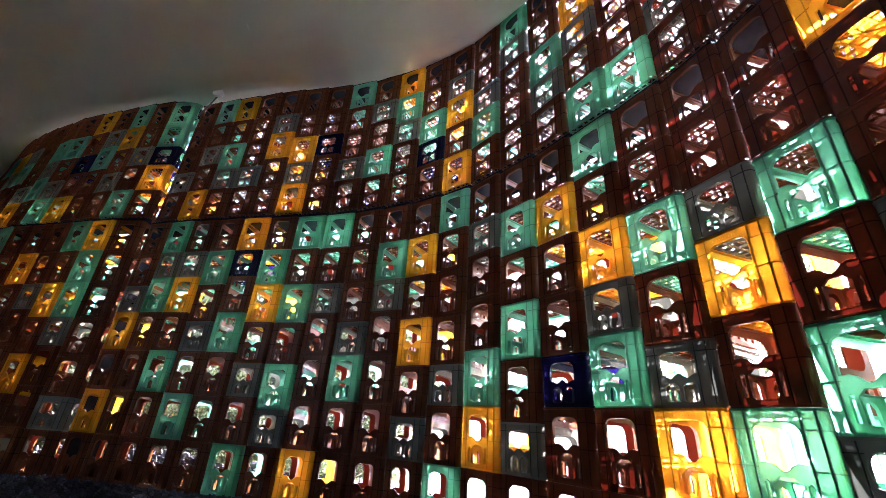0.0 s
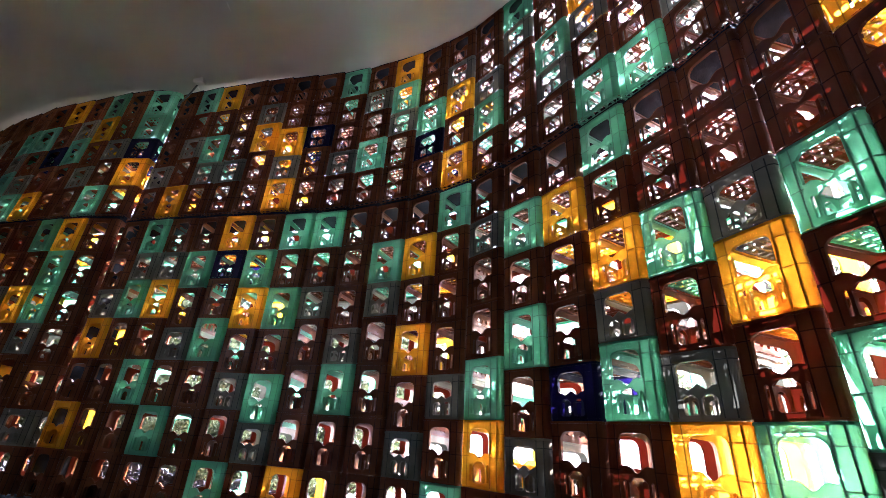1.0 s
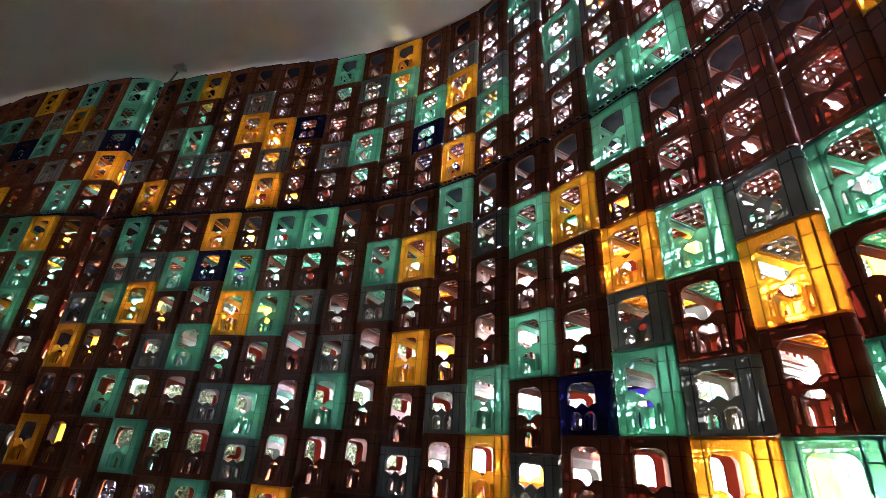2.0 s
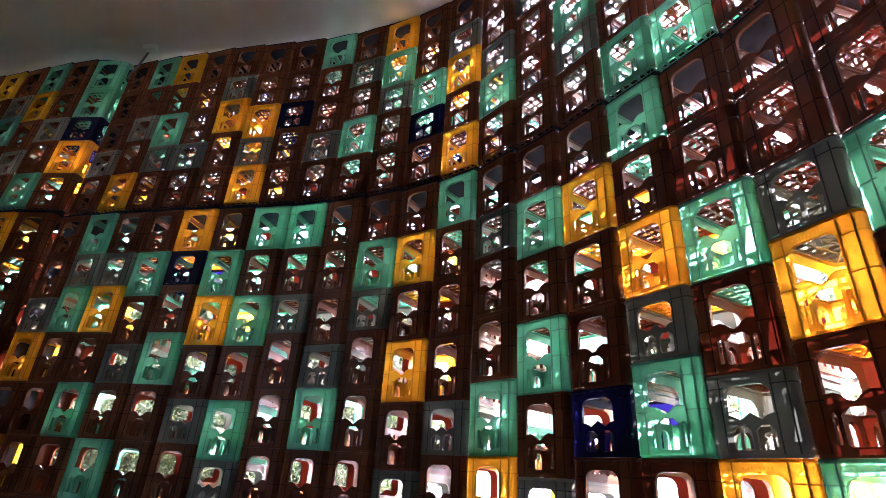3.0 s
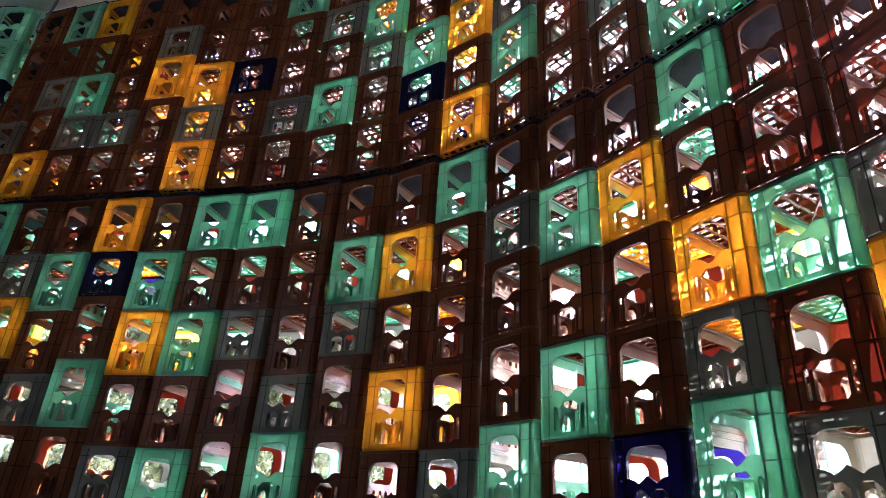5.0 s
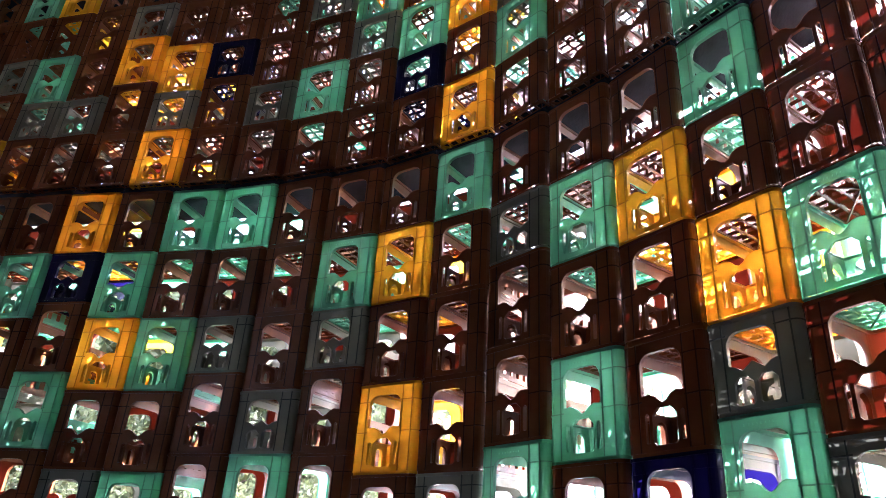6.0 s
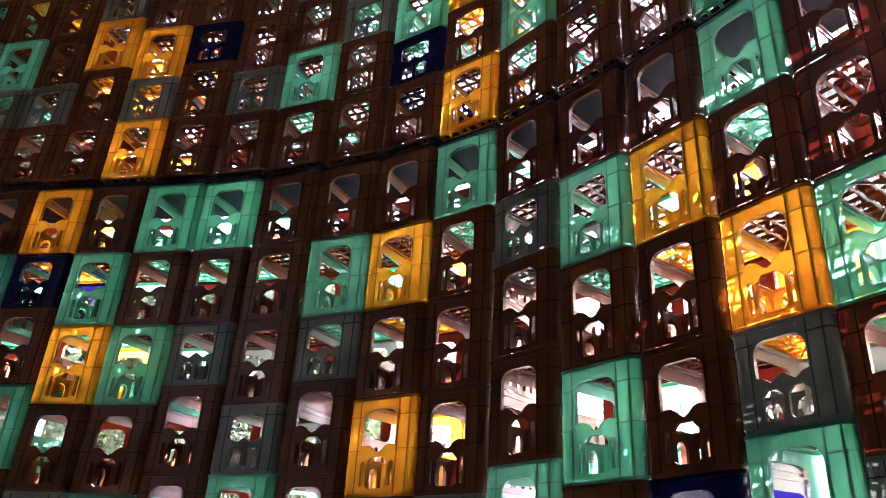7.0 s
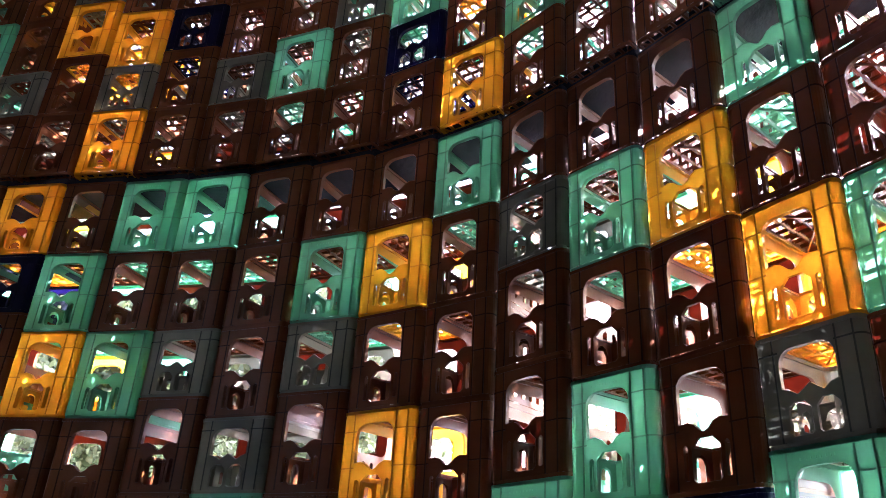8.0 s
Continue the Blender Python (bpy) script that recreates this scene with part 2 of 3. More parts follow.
def crate_form(tall):
    """Parts of one crate, in its own metres: x along the front, y into the wall, z up."""
    w, l, h = CRATE_W, CRATE_L, (TALL if tall else SHORT) - 0.001
    body, cells = Form(), Form()
    low = 0.010
    if tall:
        holes = [handle_hole(w, h, True), slot(0.350 * w, 0.645 * w, 0.078 * h, 0.385 * h, 0.020),
                 slot(0.262 * w, 0.308 * w, 0.10 * h, 0.345 * h, 0.005), slot(0.69 * w, 0.736 * w, 0.10 * h, 0.345 * h, 0.005)]
    else:
        holes = [handle_hole(w, h, False), slot(0.27 * w, 0.475 * w, 0.08 * h, 0.37 * h, 0.016), slot(0.525 * w, 0.73 * w, 0.08 * h, 0.37 * h, 0.016)]
    outline = [(ROUND, low), (w - ROUND, low), (w - ROUND, h), (ROUND, h)]
    pts, tris = filled(outline, holes)
    for y, inward in ((0.0, 1), (l, -1)):
        body.add([(p[0], y, p[1]) for p in pts], tris)
        for hole in holes:  # moulded rim round every opening
            n = len(hole)
            deep = 0.011 if hole is holes[0] else 0.007
            ring = [(p[0], y + o * inward, p[1]) for o in (-0.003, 0.0, deep) for p in hole]
            body.add(ring, [(r * n + i, r * n + (i + 1) % n, (r + 1) * n + (i + 1) % n, (r + 1) * n + i) for r in (0, 1) for i in range(n)])
    # rounded corners and the side walls with vent slots
    corners = ((ROUND, ROUND, 180), (w - ROUND, ROUND, 270), (w - ROUND, l - ROUND, 0), (ROUND, l - ROUND, 90))
    for cx, cy, a0 in corners:
        edge = arc(cx, cy, ROUND, a0, a0 + 90, 4)
        n = len(edge)
        body.add([(*p, low) for p in edge] + [(*p, h) for p in edge], [(i, i + 1, n + i + 1, n + i) for i in range(n - 1)])
    z0, z1 = (0.42 * h, 0.865 * h) if tall else (0.46 * h, 0.85 * h)
    r = 0.035
    vents = [arc(0.055 + r, z0 + r, r, 180, 270) + arc(l - 0.055 - r, z0 + r, r, 270, 360) + arc(l - 0.055 - r, z1 - r, r, 0, 90) + arc(0.055 + r, z1 - r, r, 90, 180)]
    vents += [slot(0.045 + i * 0.048, 0.065 + i * 0.048, 0.09 * h, 0.34 * h, 0.006) for i in range(6)]
    spts, stris = filled([(ROUND, low), (l - ROUND, low), (l - ROUND, h), (ROUND, h)], vents)
    for x in (0.0, w):
        body.add([(x, p[0], p[1]) for p in spts], stris)
    parts = [("plastic_crate", welded(body))]
    # stacking lip and foot run round the crate
    for name, z, half, y0, y1 in (("rim", h - 0.005, 0.005, 0.006, 0.0028), ("foot", 0.005, 0.005, 0.010, -0.003)):
        ring = [p for cx, cy, a0 in corners for p in corner(cx, cy, a0, a0 + 90, z, 3)]
        parts.append((name, swept(ring, half, y0, y1, True)))
    # ribs: uprights beside the openings, rails that run on round the corners
    r = 0.0019
    for x in (0.182 * w, 0.770 * w, 0.925 * w):
        rib = Form()
        rib.box(x - r, -0.0016, low, x + r, 0.009, h - 0.010)
        parts.append(("rib", rib))
    rib = Form()
    rib.box(w - 0.009, 0.036 - r, low, w + 0.0016, 0.036 + r, h - 0.010)
    parts.append(("rib", rib))
    for z in (0.80 * h, 0.455 * h) if tall else (0.83 * h,):
        one = [(0.226 * w, 0.0, 0, -1, z)] + corner(ROUND, ROUND, 270, 180, z) + [(0.0, 0.052, -1, 0, z)]
        two = [(0.752 * w, 0.0, 0, -1, z)] + corner(w - ROUND, ROUND, 270, 360, z) + [(w, 0.052, 1, 0, z)]
        parts += [("rib", swept(one, r, 0.009, 0.0016)), ("rib", swept(two, r, 0.009, 0.0016))]
    # open base: a moulded sheet of square windows, with a thin brace under it
    nx, ny, z, thick = 6, 8, 0.010, 0.006
    bx, by = (w - 0.012) / nx, (l - 0.012) / ny
    windows = []
    for i in range(nx):
        for j in range(ny):
            m = 0.0042 if (i + j) % 2 else 0.0068
            x0, x1, y0, y1 = 0.006 + i * bx + m, 0.006 + (i + 1) * bx - m, 0.006 + j * by + m, 0.006 + (j + 1) * by - m
            windows.append([(x0, y0), (x1, y0), (x1, y1), (x0, y1)])
    pts, tris = filled([(0.006, 0.006), (w - 0.006, 0.006), (w - 0.006, l - 0.006), (0.006, l - 0.006)], windows)
    grid = Form()
    grid.add([(p[0], p[1], z) for p in pts], tris)
    for q in windows:
        grid.add([(*p, z) for p in q] + [(*p, z - thick) for p in q], [(i, (i + 1) % 4, 4 + (i + 1) % 4, 4 + i) for i in range(4)])
    parts.append(("base_grid", welded(grid)))
    mid, star = Vector((w / 2, l / 2)), []
    arms = [(Vector(tip) - mid) for tip in ((w - 0.010, l - 0.010), (0.010, l - 0.010), (0.010, 0.010), (w - 0.010, 0.010))]
    for i, arm in enumerate(arms):
        way, after = arm.normalized(), arms[(i + 1) % 4].normalized()
        side, notch = Vector((-way.y, way.x)) * 0.0019, (way + after).normalized()
        star += [mid + arm - side, mid + arm + side, mid + notch * (0.0019 / math.sin(way.angle(after) / 2))]
    n = len(star)
    brace = Form()
    brace.add([(*p, 0.0005) for p in star] + [(*p, 0.0068) for p in star],
              [tuple(reversed(range(n))), tuple(range(n, 2 * n))] + [(i, (i + 1) % n, n + (i + 1) % n, n + i) for i in range(n)])
    parts.append(("brace", brace))
    # bottle cells
    top = 0.112 if tall else 0.095
    arches = [[(c - 0.024, 0.032), (c + 0.024, 0.032)] + arc(c, top - 0.034, 0.024, 0, 180, 4) for c in (w / 6, w / 2, w * 5 / 6)]
    pts, tris = filled([(0.004, 0.018), (w - 0.004, 0.018), (w - 0.004, top), (0.004, top)], arches)
    for i in (1, 3):
        cells.add([(p[0], l * i / 4, p[1]) for p in pts], tris)
        cells.box(0.004, l * i / 4 - 0.003, top - 0.003, w - 0.004, l * i / 4 + 0.003, top + 0.003)
    arches = [[(c - 0.024, 0.032), (c + 0.024, 0.032)] + arc(c, top - 0.040, 0.024, 0, 180, 4) for c in (l / 8, l * 3 / 8, l * 5 / 8, l * 7 / 8)]
    pts, tris = filled([(0.004, 0.018), (l - 0.004, 0.018), (l - 0.004, top), (0.004, top)], arches)
    for i in (1, 2):
        cells.add([(w * i / 3, p[0], p[1]) for p in pts], tris)
        cells.box(w * i / 3 - 0.003, 0.004, top - 0.003, w * i / 3 + 0.003, l - 0.004, top + 0.003)
    parts.append(("divider", cells))
    return [(name, form.arrays()) for name, form in parts]


FORMS = {True: crate_form(True), False: crate_form(False)}
KINDS = {
    "b": (BROWN, "dark brown ribbed plastic bottle crate, empty and stacked"),
    "t": (TEAL, "translucent green ribbed plastic bottle crate, glowing against daylight"),
    "y": (YELLOW, "translucent yellow ribbed plastic bottle crate, glowing against daylight"),
    "g": (GREY, "low dull grey plastic bottle crate with two lower slots"),
    "n": (NAVY, "low navy blue plastic bottle crate with two lower slots"),
}
# ribs are several times as thick as the panels and let little light through; brown and grey ones are darker
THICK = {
    "b": plastic("brown plastic, darker ribs", (0.050, 0.017, 0.007), (0.62, 0.055, 0.022), 0.001, 0.5),
    "g": plastic("grey plastic, darker ribs", (0.055, 0.056, 0.042), (0.30, 0.33, 0.27), 0.004, 0.5),
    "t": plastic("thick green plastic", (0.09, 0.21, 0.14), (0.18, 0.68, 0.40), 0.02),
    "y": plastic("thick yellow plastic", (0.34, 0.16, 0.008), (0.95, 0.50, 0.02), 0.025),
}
# how far each stack steps back behind its neighbour, near end to far end
STEP = [0.030, 0.030, 0.030, 0.029, 0.028, 0.028, 0.027, 0.025, 0.022, 0.020, 0.018, 0.017, 0.016, 0.014, 0.013,
        0.012, 0.012, 0.012, 0.012, 0.012, 0.070] + [0.012] * 13


def stack_frame(k, upper):
    left, right = Vector(LINE[k + 1]), Vector(LINE[k])
    if upper:
        left, right = Vector((left.x * 1.0188, left.y * 1.0252)), Vector((right.x * 1.0188, right.y * 1.0252))
    along = (right - left)
    turn = math.atan2(STEP[k], CRATE_W)
    f = along.normalized()
    f = Vector((f.x * math.cos(turn) + f.y * math.sin(turn), -f.x * math.sin(turn) + f.y * math.cos(turn)))
    size = along.length * math.cos(turn) / CRATE_W
    return left, f, Vector((-f.y, f.x)), size, left.y, right.y


def place(form, k, upper, h, deep=0.0):
    """Points of a crate's form in stack k, with its foot at height h."""
    left, f, n, size, yl, yr = stack_frame(k, upper)
    p = form[0]
    sx = size * (1.020 if k < 6 else 1.016)
    y = p[:, 1] + deep
    x = CRATE_W / 2 + (p[:, 0] - CRATE_W / 2) * sx * (1 + (0.02 if k < 9 else 0.03) * np.clip(y, 0, 0.2) / 0.2) + (sx - 1) * CRATE_W / 2 - 0.004
    plan = np.empty_like(p)
    plan[:, 0] = left.x + f.x * x + n.x * y
    plan[:, 1] = left.y + f.y * x + n.y * y
    plan[:, 2] = h + p[:, 2]
    front = yl + (yr - yl) * np.clip(x / (CRATE_W * size), 0, 1)
    return settle_all(plan, front, y)


def crate(kind, k, upper, h):
    mat, label = KINDS[kind]
    forms = FORMS[kind not in "gn"]
    ob = mesh_object("plastic_crate", place(forms[0][1], k, upper, h), forms[0][1][1], mat)
    tagged(ob, label, "crate", "crates stacked in the wall")
    for name, form in forms[1:]:
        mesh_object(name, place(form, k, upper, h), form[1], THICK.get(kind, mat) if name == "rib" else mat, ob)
    if kind in "ty" and k < 14:
        mark = Form()
        x = 0.30 * CRATE_W
        for wide in (0.012, 0.007, 0.009, 0.006, 0.010, 0.008, 0.005, 0.009):
            mark.box(x, -0.0012, 0.907 * TALL, x + wide * 0.35, -0.0004, 0.925 * TALL)
            x += wide + 0.0035
        form = mark.arrays()
        mesh_object("embossed_lettering", place(form, k, upper, h), form[1], mat, ob)
    return ob


# stacks from the near end to the far end: below the shelf (downwards), above it (upwards)
STACKS = [
    ("ybbgbbb", "bbgbb"), ("bbtbtgb", "bgbbb"), ("bbgybtb", "bgbbb"), ("bbtbgyb", "tbbgb"), ("tbygtbb", "tbgyb"), ("bybbnbb", "bgtbb"),
    ("btbtbgb", "bbbgt"), ("bgbbtyb", "btgbb"), ("tbbbgbt", "ybygb"), ("bybybgb", "bntbb"), ("btgbbbb", "bbgty"), ("bbbgtbb", "btbgb"),
    ("tbgbbby", "bgbbt"), ("tbtbtgb", "bbnbb"), ("btybgbt", "ygybb"), ("ynbtbbb", "bbygb"), ("btbgbtb", "bgbbb"), ("bgybtbb", "bgtby"),
    ("tgtbbbb", "ybgbt"), ("bbgybyb", "bgbbb"), ("bbbbbgb", "byntt"), ("yttgbbb", "tbgbb"), ("tbybybg", "bgbyt"), ("bbgbbbb", "bbtgb"),
    ("bybbgbb", "ybnby"), ("bbbgbbb", "tgbtb"), ("tbgbbbb", "btgtb"), ("bbbgbbb", "ygbbb"), ("bbgbbbb", "bbtgb"), ("btbbgbb", "bbgyb"), ("bbbbgbb", "bgbtb"), ("bgbbbbb", "bbgbb"), ("bbbgbbb", "bgbbb"), ("bbgbbbb", "bbbgb"),
]
FAR_LOW, FAR_HIGH = 26, 30
far_form, far_slots = Form(), []


def far_crate(kind, k, upper, h):
    """A crate beyond those that can be picked apart, gathered into one mesh."""
    for name, form in FORMS[kind not in "gn"]:
        far_form.add(place(form, k, upper, h), form[1])
        far_slots.extend([list(KINDS).index(kind)] * len(form[1]))


for k, (under, over) in enumerate(STACKS):
    h = SEAM
    for kind in under:
        h -= SHORT if kind in "gn" else TALL
        (far_crate if k > FAR_LOW else crate)(kind, k, False, h)
    h = SEAM + SHELF
    for kind in over:
        (far_crate if k > FAR_HIGH else crate)(kind, k, True, h)
        h += SHORT if kind in "gn" else TALL
far = mesh_object("far_crates", *far_form.arrays(), BROWN)
for kind in list(KINDS)[1:]:
    far.data.materials.append(KINDS[kind][0])
far.data.polygons.foreach_set("material_index", far_slots)
tagged(far, "mostly brown bottle crates at the wall's far end", "crates", kind="stuff")

# ---------------------------------------------------------------- shelf boards between the two tiers
for k in range(len(STACKS)):
    board = None
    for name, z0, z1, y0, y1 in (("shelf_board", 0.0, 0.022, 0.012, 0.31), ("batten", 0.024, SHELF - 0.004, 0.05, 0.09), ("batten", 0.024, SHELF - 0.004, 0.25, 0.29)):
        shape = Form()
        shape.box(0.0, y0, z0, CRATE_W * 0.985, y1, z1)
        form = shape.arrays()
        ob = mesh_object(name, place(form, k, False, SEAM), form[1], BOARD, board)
        board = board or tagged(ob, "dark board between the two crate tiers", "board", "boards between the tiers")
    # dark sheet added above each stack to darken the top openings and seal leaks
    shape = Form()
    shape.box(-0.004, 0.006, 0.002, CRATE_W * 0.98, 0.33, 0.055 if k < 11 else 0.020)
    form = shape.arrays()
    tagged(mesh_object("top_board", place(form, k, True, HEAD), form[1], BOARD), "dark sheet added over the topmost crates to block light", "board", "boards over the crates")

# the narrow gap at the kink is closed by an added dark wedge that blocks light
tip = Vector(LINE[20])
one, two = stack_frame(20, False)[2], stack_frame(19, False)[2]
foot_plan = [(tip + (one + two) * 0.03, 0.06), (tip + one * 0.34, 0.34), (tip + two * 0.34, 0.34)]
for low_h, high_h, grow in ((FOOT, SEAM, (1.0, 1.0)), (SEAM + SHELF, HEAD, (1.0188, 1.0252))):
    v = [settle(p.x * grow[0], p.y * grow[1], h, back, tip.y * grow[1]) for h in (low_h, high_h) for p, back in foot_plan]
    tagged(mesh_object("corner_post", v, [(0, 2, 1), (3, 4, 5), (0, 1, 4, 3), (1, 2, 5, 4), (2, 0, 3, 5)], BOARD), "dark wedge added at the kink to block light", "post")

# ---------------------------------------------------------------- ground, ceiling and the dark room
foot_line = [settle(*LINE[i], FOOT) for i in range(len(LINE))]
head_line = [settle(LINE[i][0] * 1.0188, LINE[i][1] * 1.0252, HEAD + 0.020) for i in range(len(LINE))]
fx = np.maximum.accumulate(np.array([p.x for p in foot_line])[::-1])
fz = np.array([p.z for p in foot_line])[::-1]
hx = np.array([p.x for p in head_line])[::-1]
hz = np.array([p.z for p in head_line])[::-1]


def sheet(name, xs, ys, height, mat, label, category, smooth=True):
    nx, ny = len(xs), len(ys)
    v = [(x, y, height(x, y)) for y in ys for x in xs]
    f = [(j * nx + i, j * nx + i + 1, (j + 1) * nx + i + 1, (j + 1) * nx + i) for j in range(ny - 1) for i in range(nx - 1)]
    return tagged(mesh_object(name, v, f, mat, None, smooth), label, category, kind="structure")


def ground_height(x, y):
    z = float(np.interp(x, fx, fz))
    if y > 7.2:
        z = z * max(0.0, 1 - (y - 7.2) / 4) - 0.10 * min(y - 7.2, 40)
    return z - 0.004


xs = [-5.1] + [(-50 + i * 1.5) / 10 for i in range(68)] + [5.3]
sheet("floor", xs, [-1.3, 0, 1, 2, 3, 3.5, 4, 4.5, 5, 5.5, 6, 6.3, 6.6, 7.0], ground_height, GRAVEL, "dark trodden gravel floor before the crate wall", "floor")
xs = [-600, -120, -40, -15, -8, -5.1] + [(-50 + i * 2.5) / 10 for i in range(41)] + [5.3, 8, 15, 40, 120, 600]
sheet("ground", xs, [-600, -120, -30, -8, -1.3, 3, 6, 7.0, 7.5, 8, 9, 10, 12, 15, 20, 30, 60, 150, 600], lambda x, y: ground_height(x, y) - 0.05, YARD, "pale sunlit gravel yard behind the crate wall", "ground")


# the ceiling follows the crate tops, which are fitted to the camera's view
def ceiling_height(x, y):
    return float(np.interp(x, hx, hz)) + float(np.interp(x, (-3.0, -0.5, 0.3, 2.0), (0.014, 0.004, 0.001, 0.001))) + 0.03 * max(0.0, 6.0 - y) - 1.1 * max(0.0, hx[0] - x) + 0.5 * max(0.0, hx[0] - x - 1.5)


cx = [-5.0 + i * 0.08 for i in range(129)]
sheet("ceiling", cx, [-1.2, 0, 1, 2, 3, 3.5, 4, 4.5, 5, 5.4, 5.7, 5.95, 6.2, 6.5, 6.7], ceiling_height, CEILING, "smooth grey ceiling sheet shaped to meet the view-fitted crates", "ceiling")
# unseen walls added to close the room, coloured dark to cut bounced light
for name, x0, y0, x1, y1 in (("wall_left", -5.2, -1.4, -5.0, 7.0), ("wall_right", 5.2, -1.4, 5.4, 7.0)):
    b = Form()
    b.box(x0, y0, -2.4, x1, y1, 5.4)
    v, f = b.arrays()
    tagged(mesh_object(name, v, f, DARK_WALL), "plain unseen wall, coloured dark to cut bounced light", "wall", kind="structure")
# the unseen wall behind has one opening, added to let a little fill light in
b = Form()
FILL_GAP = (-2.9, -1.9, 1.5, 2.3)
for x0, z0, x1, z1 in ((-5.0, -2.4, FILL_GAP[0], 5.4), (FILL_GAP[1], -2.4, 5.2, 5.4), (FILL_GAP[0], -2.4, FILL_GAP[1], FILL_GAP[2]), (FILL_GAP[0], FILL_GAP[3], FILL_GAP[1], 5.4)):
    b.box(x0, -1.4, z0, x1, -1.2, z1)
v, f = b.arrays()
tagged(mesh_object("wall_back", v, f, DARK_WALL), "unseen dark wall with an opening added for fill light", "wall", kind="structure")
# walls added at both ends of the stacks to seal out daylight
for name, i, far in (("wall_front_left", len(LINE) - 1, -5.0), ("wall_front_right", 0, 5.2)):
    low_p, high_p = settle(*LINE[i], FOOT), settle(LINE[i][0] * 1.0188, LINE[i][1] * 1.0252, HEAD)
    rise = (high_p - low_p) / (high_p.z - low_p.z)
    near = [low_p + rise * (z - low_p.z) + Vector((0.07 if far < 0 else -0.07, 0.02, 0)) for z in (-2.4, 5.4)]
    v = [(far, near[0].y + o, -2.4) for o in (0.0, 0.25)] + [(far, near[0].y + o, 5.4) for o in (0.0, 0.25)]
    v += [(p.x, p.y + o, p.z) for p in near for o in (0.0, 0.25)]
    tagged(mesh_object(name, v, [(0, 1, 3, 2), (4, 6, 7, 5), (0, 2, 6, 4), (1, 5, 7, 3), (0, 4, 5, 1), (2, 3, 7, 6)], DARK_WALL),
           "plain dark wall added beside the crates to shut out light", "wall", kind="structure")

# ---------------------------------------------------------------- rubble heaped along the foot of the stacks
STONE = rough_surface("dark crushed stone", (0.03, 0.03, 0.032), (0.10, 0.10, 0.105), 18, 0.7, 0.5, 70)
rng = random.Random(7)
heap = Form()


def stone(middle, size):
    """A broken stone of eight corners."""
    v = []
    for c in range(8):
        d = Vector(((c & 1) * 2 - 1, (c >> 1 & 1) * 2 - 1, (c >> 2 & 1) * 2 - 1))
        d += Vector((rng.uniform(-0.6, 0.6), rng.uniform(-0.6, 0.6), rng.uniform(-0.6, 0.6)))
        v.append(d * (size * 0.42) + middle)
    heap.add(v, [(0, 2, 3, 1), (4, 5, 7, 6), (0, 1, 5, 4), (2, 6, 7, 3), (0, 4, 6, 2), (1, 3, 7, 5)])


for k in range(6, 33):
    tall = 0.14 + 0.16 * math.exp(-((k - 20) / 7) ** 2)
    foot = SEAM - sum(SHORT if kind in "gn" else TALL for kind in STACKS[k][0])
    for i in range(110):
        y = 0.36 + 0.30 * rng.random()
        rise = tall * (1 - abs(y - 0.50) / 0.17 * 0.5)
        spot = place((np.array([[rng.uniform(0, CRATE_W), y, rng.uniform(-0.05, rise)]]), None), k, False, foot)[0]
        stone(Vector(spot), rng.uniform(0.022, 0.045) * (1.0 if k < 22 else 0.7))
v, f = heap.arrays()
tagged(mesh_object("rubble", v, f, STONE), "dark crushed stone heaped behind the lowest crates", "rubble", kind="stuff")
heap = Form()
for i in range(2600):
    x, y = rng.uniform(-4.6, 1.0), 6.15 - 2.2 * rng.random() ** 1.6
    stone(Vector((x, y, ground_height(x, y) + 0.004)), rng.uniform(0.008, 0.030))
v, f = heap.arrays()
tagged(mesh_object("loose_gravel", v, f, STONE), "loose dark stones strewn over the floor", "gravel", kind="stuff")

# ---------------------------------------------------------------- junction box and cable under the ceiling
at = settle(-2.98, 3.52, HEAD)
at = Vector((at.x + 0.14, at.y - 0.16, ceiling_height(at.x + 0.14, at.y - 0.16)))
shape = Form()
shape.box(at.x - 0.02, at.y - 0.03, at.z - 0.022, at.x + 0.04, at.y + 0.03, at.z + 0.01)
shape.box(at.x - 0.012, at.y - 0.022, at.z - 0.028, at.x + 0.032, at.y + 0.022, at.z - 0.0225)
v, f = shape.arrays()
junction = tagged(mesh_object("junction_box", v, f, CEILING), "small grey junction box under the ceiling", "junction box")
cord = bpy.data.curves.new("cable", "CURVE")
cord.dimensions, cord.bevel_depth, cord.bevel_resolution = "3D", 0.006, 2
path = cord.splines.new("BEZIER")
path.bezier_points.add(2)
for point, place_at in zip(path.bezier_points, (at + Vector((0.0, 0.0, -0.03)), at + Vector((-0.06, 0.08, -0.05)), at + Vector((-0.17, 0.20, -0.09)))):
    point.co = place_at - junction.location
    point.handle_left_type = point.handle_right_type = "AUTO"
cord.materials.append(STEEL)
cable = new("cable", cord)
cable.parent = junction

# ---------------------------------------------------------------- trees in the yard
BARK = rough_surface("grey bark", (0.07, 0.055, 0.04), (0.2, 0.17, 0.14), 14, 0.9, 0.6)
LEAF = plastic("leaves", (0.09, 0.115, 0.06), (0.17, 0.22, 0.09), 0.30, 0.5)


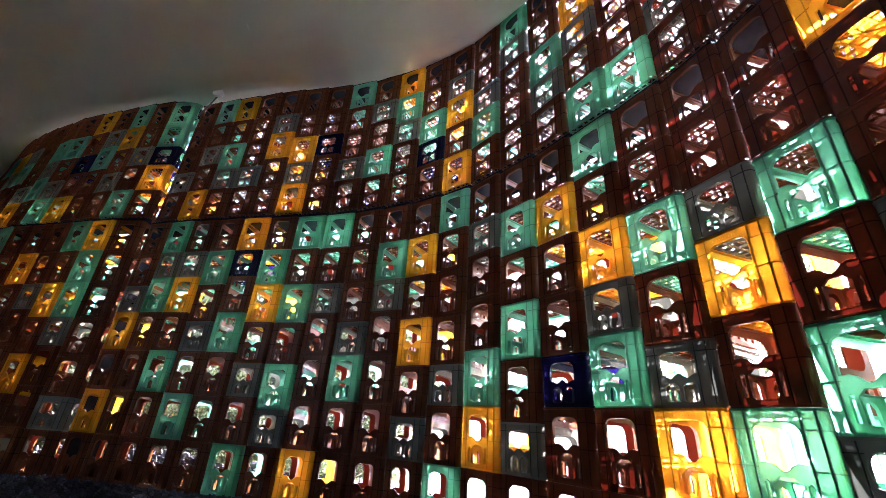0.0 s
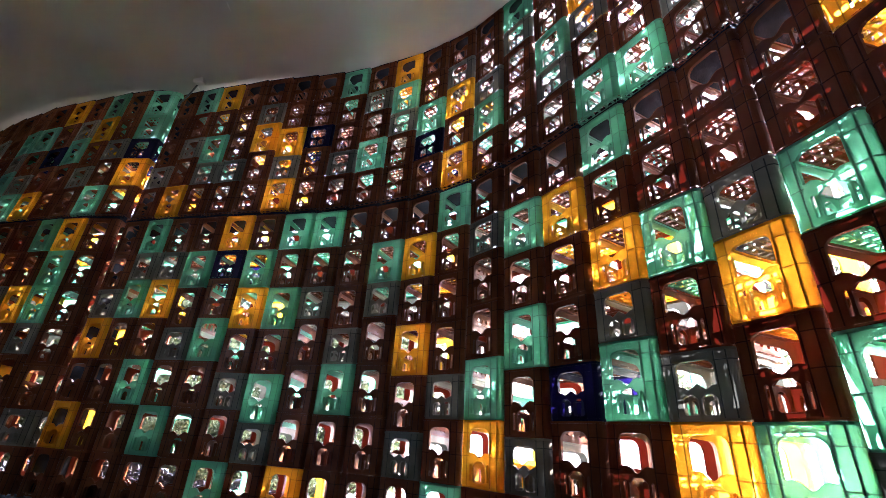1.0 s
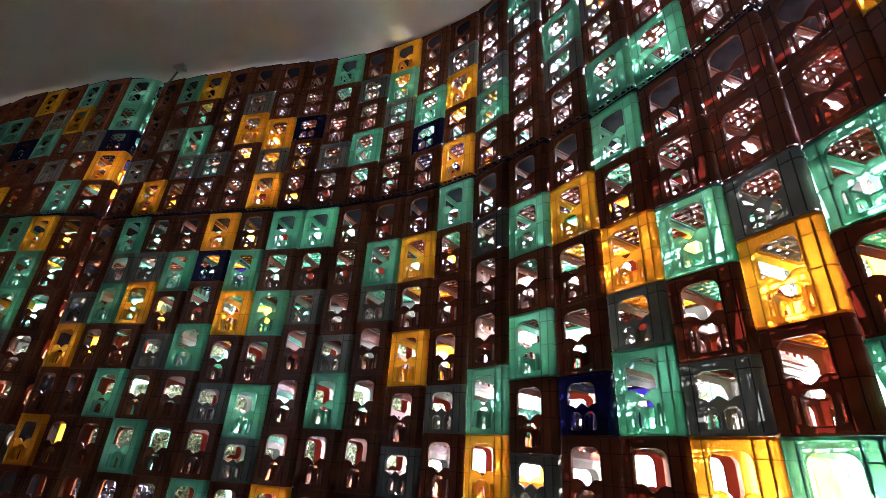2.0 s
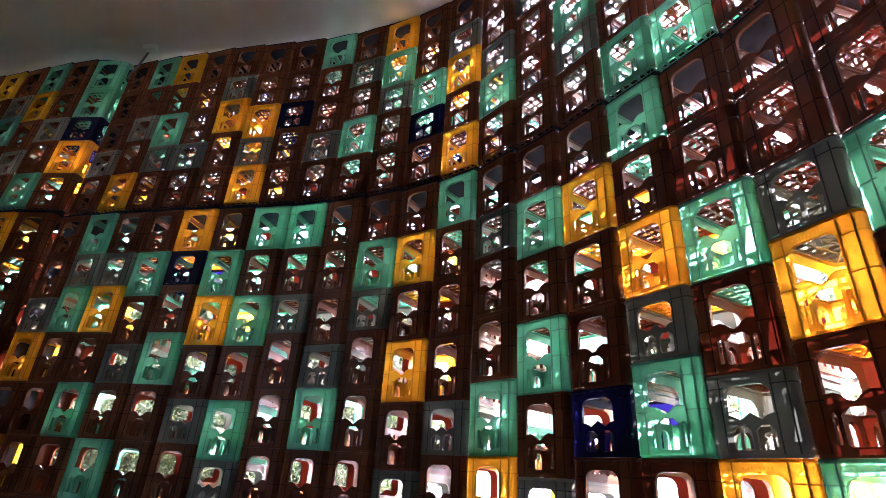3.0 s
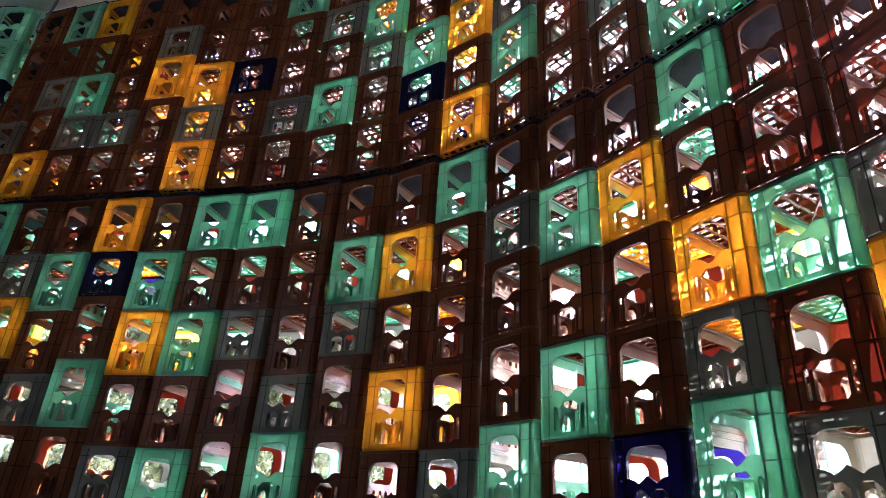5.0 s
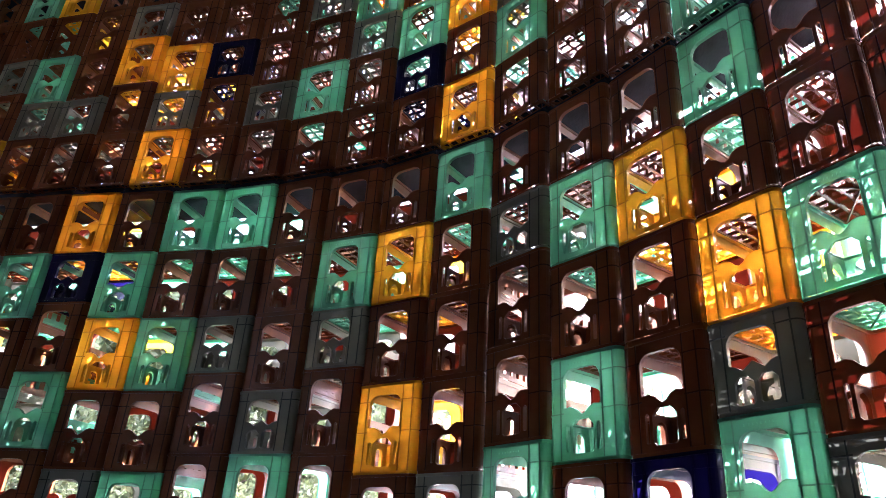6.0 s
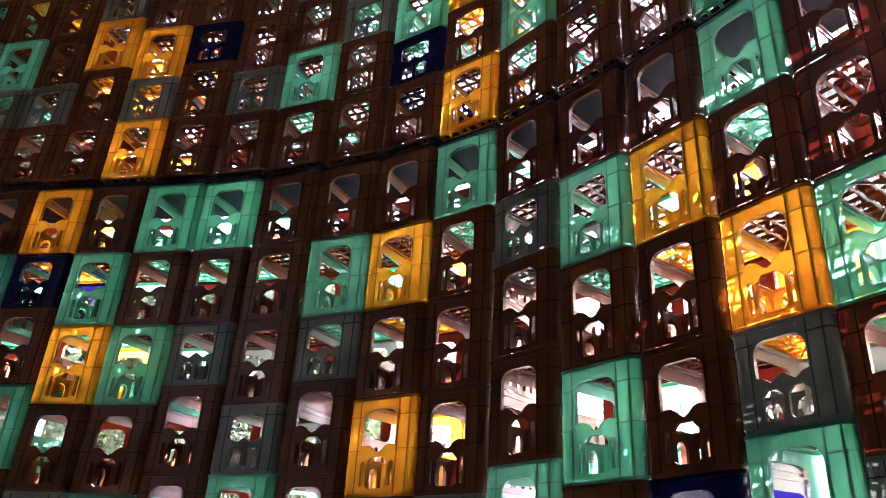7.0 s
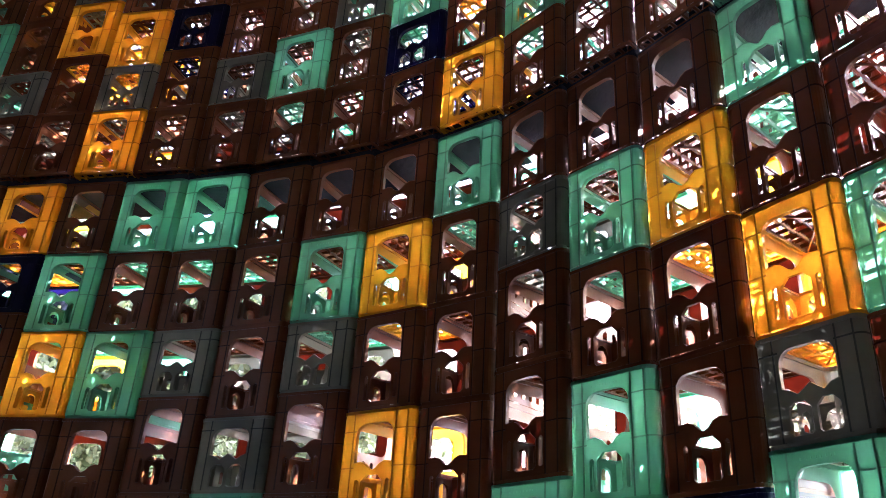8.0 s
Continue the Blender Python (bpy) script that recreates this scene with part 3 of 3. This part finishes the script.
def tube(form, a, b, ra, rb, n=7):
    a, b = Vector(a), Vector(b)
    way = (b - a).normalized()
    side = way.orthogonal().normalized()
    other = way.cross(side)
    v = []
    for p, r in ((a, ra), (b, rb)):
        v += [p + side * (r * math.cos(2 * math.pi * i / n)) + other * (r * math.sin(2 * math.pi * i / n)) for i in range(n)]
    form.add(v, [(i, (i + 1) % n, n + (i + 1) % n, n + i) for i in range(n)])


def tree(x, y, tall, seed):
    rng = random.Random(seed)
    z = ground_height(x, y) - 0.05
    wood, tips = Form(), []
    p, r = Vector((x, y, z)), tall * 0.025
    for i in range(6):
        q = p + Vector((rng.uniform(-0.05, 0.05) * tall, rng.uniform(-0.05, 0.05) * tall, tall * 0.13))
        tube(wood, p, q, r, r * 0.8)
        p, r = q, r * 0.8
        for j in range(5):
            a = rng.uniform(0, 6.28)
            tip = q + Vector((math.cos(a), math.sin(a), rng.uniform(0.1, 0.7))) * (tall * rng.uniform(0.13, 0.30))
            tube(wood, q, tip, r * 0.55, r * 0.15, 5)
            tips.append(tip)
            for m in range(2):
                t2 = tip + Vector((rng.uniform(-1, 1), rng.uniform(-1, 1), rng.uniform(-0.3, 0.8))) * (tall * 0.1)
                tube(wood, tip, t2, r * 0.15, r * 0.05, 4)
                tips.append(t2)
    v, f = wood.arrays()
    trunk = mesh_object("tree", v, f, BARK)
    tagged(trunk, "tall leafy tree added to shade the left stacks" if tall > 5 else "bushy green yard tree with low branches" if tall > 1.1 else "low green bush added to dim the lowest openings", "tree" if tall > 1.1 else "bush", "trees in the yard")
    crown = Form()
    for tip in tips:
        for i in range(130):
            c = tip + Vector((rng.gauss(0, 1), rng.gauss(0, 1), rng.gauss(0, 0.7))) * (tall * 0.055)
            u = Vector((rng.uniform(-1, 1), rng.uniform(-1, 1), rng.uniform(-1, 1))).normalized()
            w = u.orthogonal().normalized()
            s = rng.uniform(0.5, 1.0) * min(0.08, 0.006 + 0.018 * tall)
            crown.add([c - u * s, c + w * s * 0.5, c + u * s, c - w * s * 0.5], [(0, 1, 2, 3)])
    v, f = crown.arrays()
    mesh_object("crown", v, f, LEAF, trunk)


# yard foliage, planted denser to dim the daylight behind the left stacks
BELT = [(-5.6, 8.4, 1.7), (-4.5, 8.2, 1.6), (-3.4, 8.5, 1.7), (-2.3, 8.3, 1.5), (-3.9, 8.4, 1.8), (-2.8, 8.2, 1.6), (-5.0, 8.5, 1.8), (-5.3, 7.9, 1.3), (-4.2, 7.8, 1.4), (-3.6, 7.9, 1.3),
        (-3.1, 7.8, 1.5), (-2.5, 7.9, 1.3), (-1.9, 8.0, 1.3), (-1.3, 8.2, 1.2), (-4.8, 7.9, 1.5), (-6.6, 9.6, 2.4), (-5.2, 9.8, 2.6), (-4.0, 9.2, 2.4), (-2.9, 9.6, 2.7), (-8.4, 10.2, 2.8),
        (-1.7, 9.4, 2.6), (-0.6, 10.6, 2.8), (-3.5, 9.0, 2.5), (-2.3, 9.0, 2.5), (-1.1, 9.2, 2.3),
        # low bushes and two tall trees, added only to shade the left stacks
        (-4.9, 7.4, 0.9), (-4.3, 7.3, 1.0), (-3.7, 7.4, 0.95), (-3.1, 7.35, 1.0), (-2.5, 7.4, 0.9), (-1.9, 7.4, 0.85), (-1.3, 7.5, 0.8), (-0.7, 7.6, 0.8), (3.3, 11.3, 7.0), (4.7, 11.5, 7.3)]
for i, (x, y, tall) in enumerate(BELT):
    tree(x, y, tall, 40 + i)
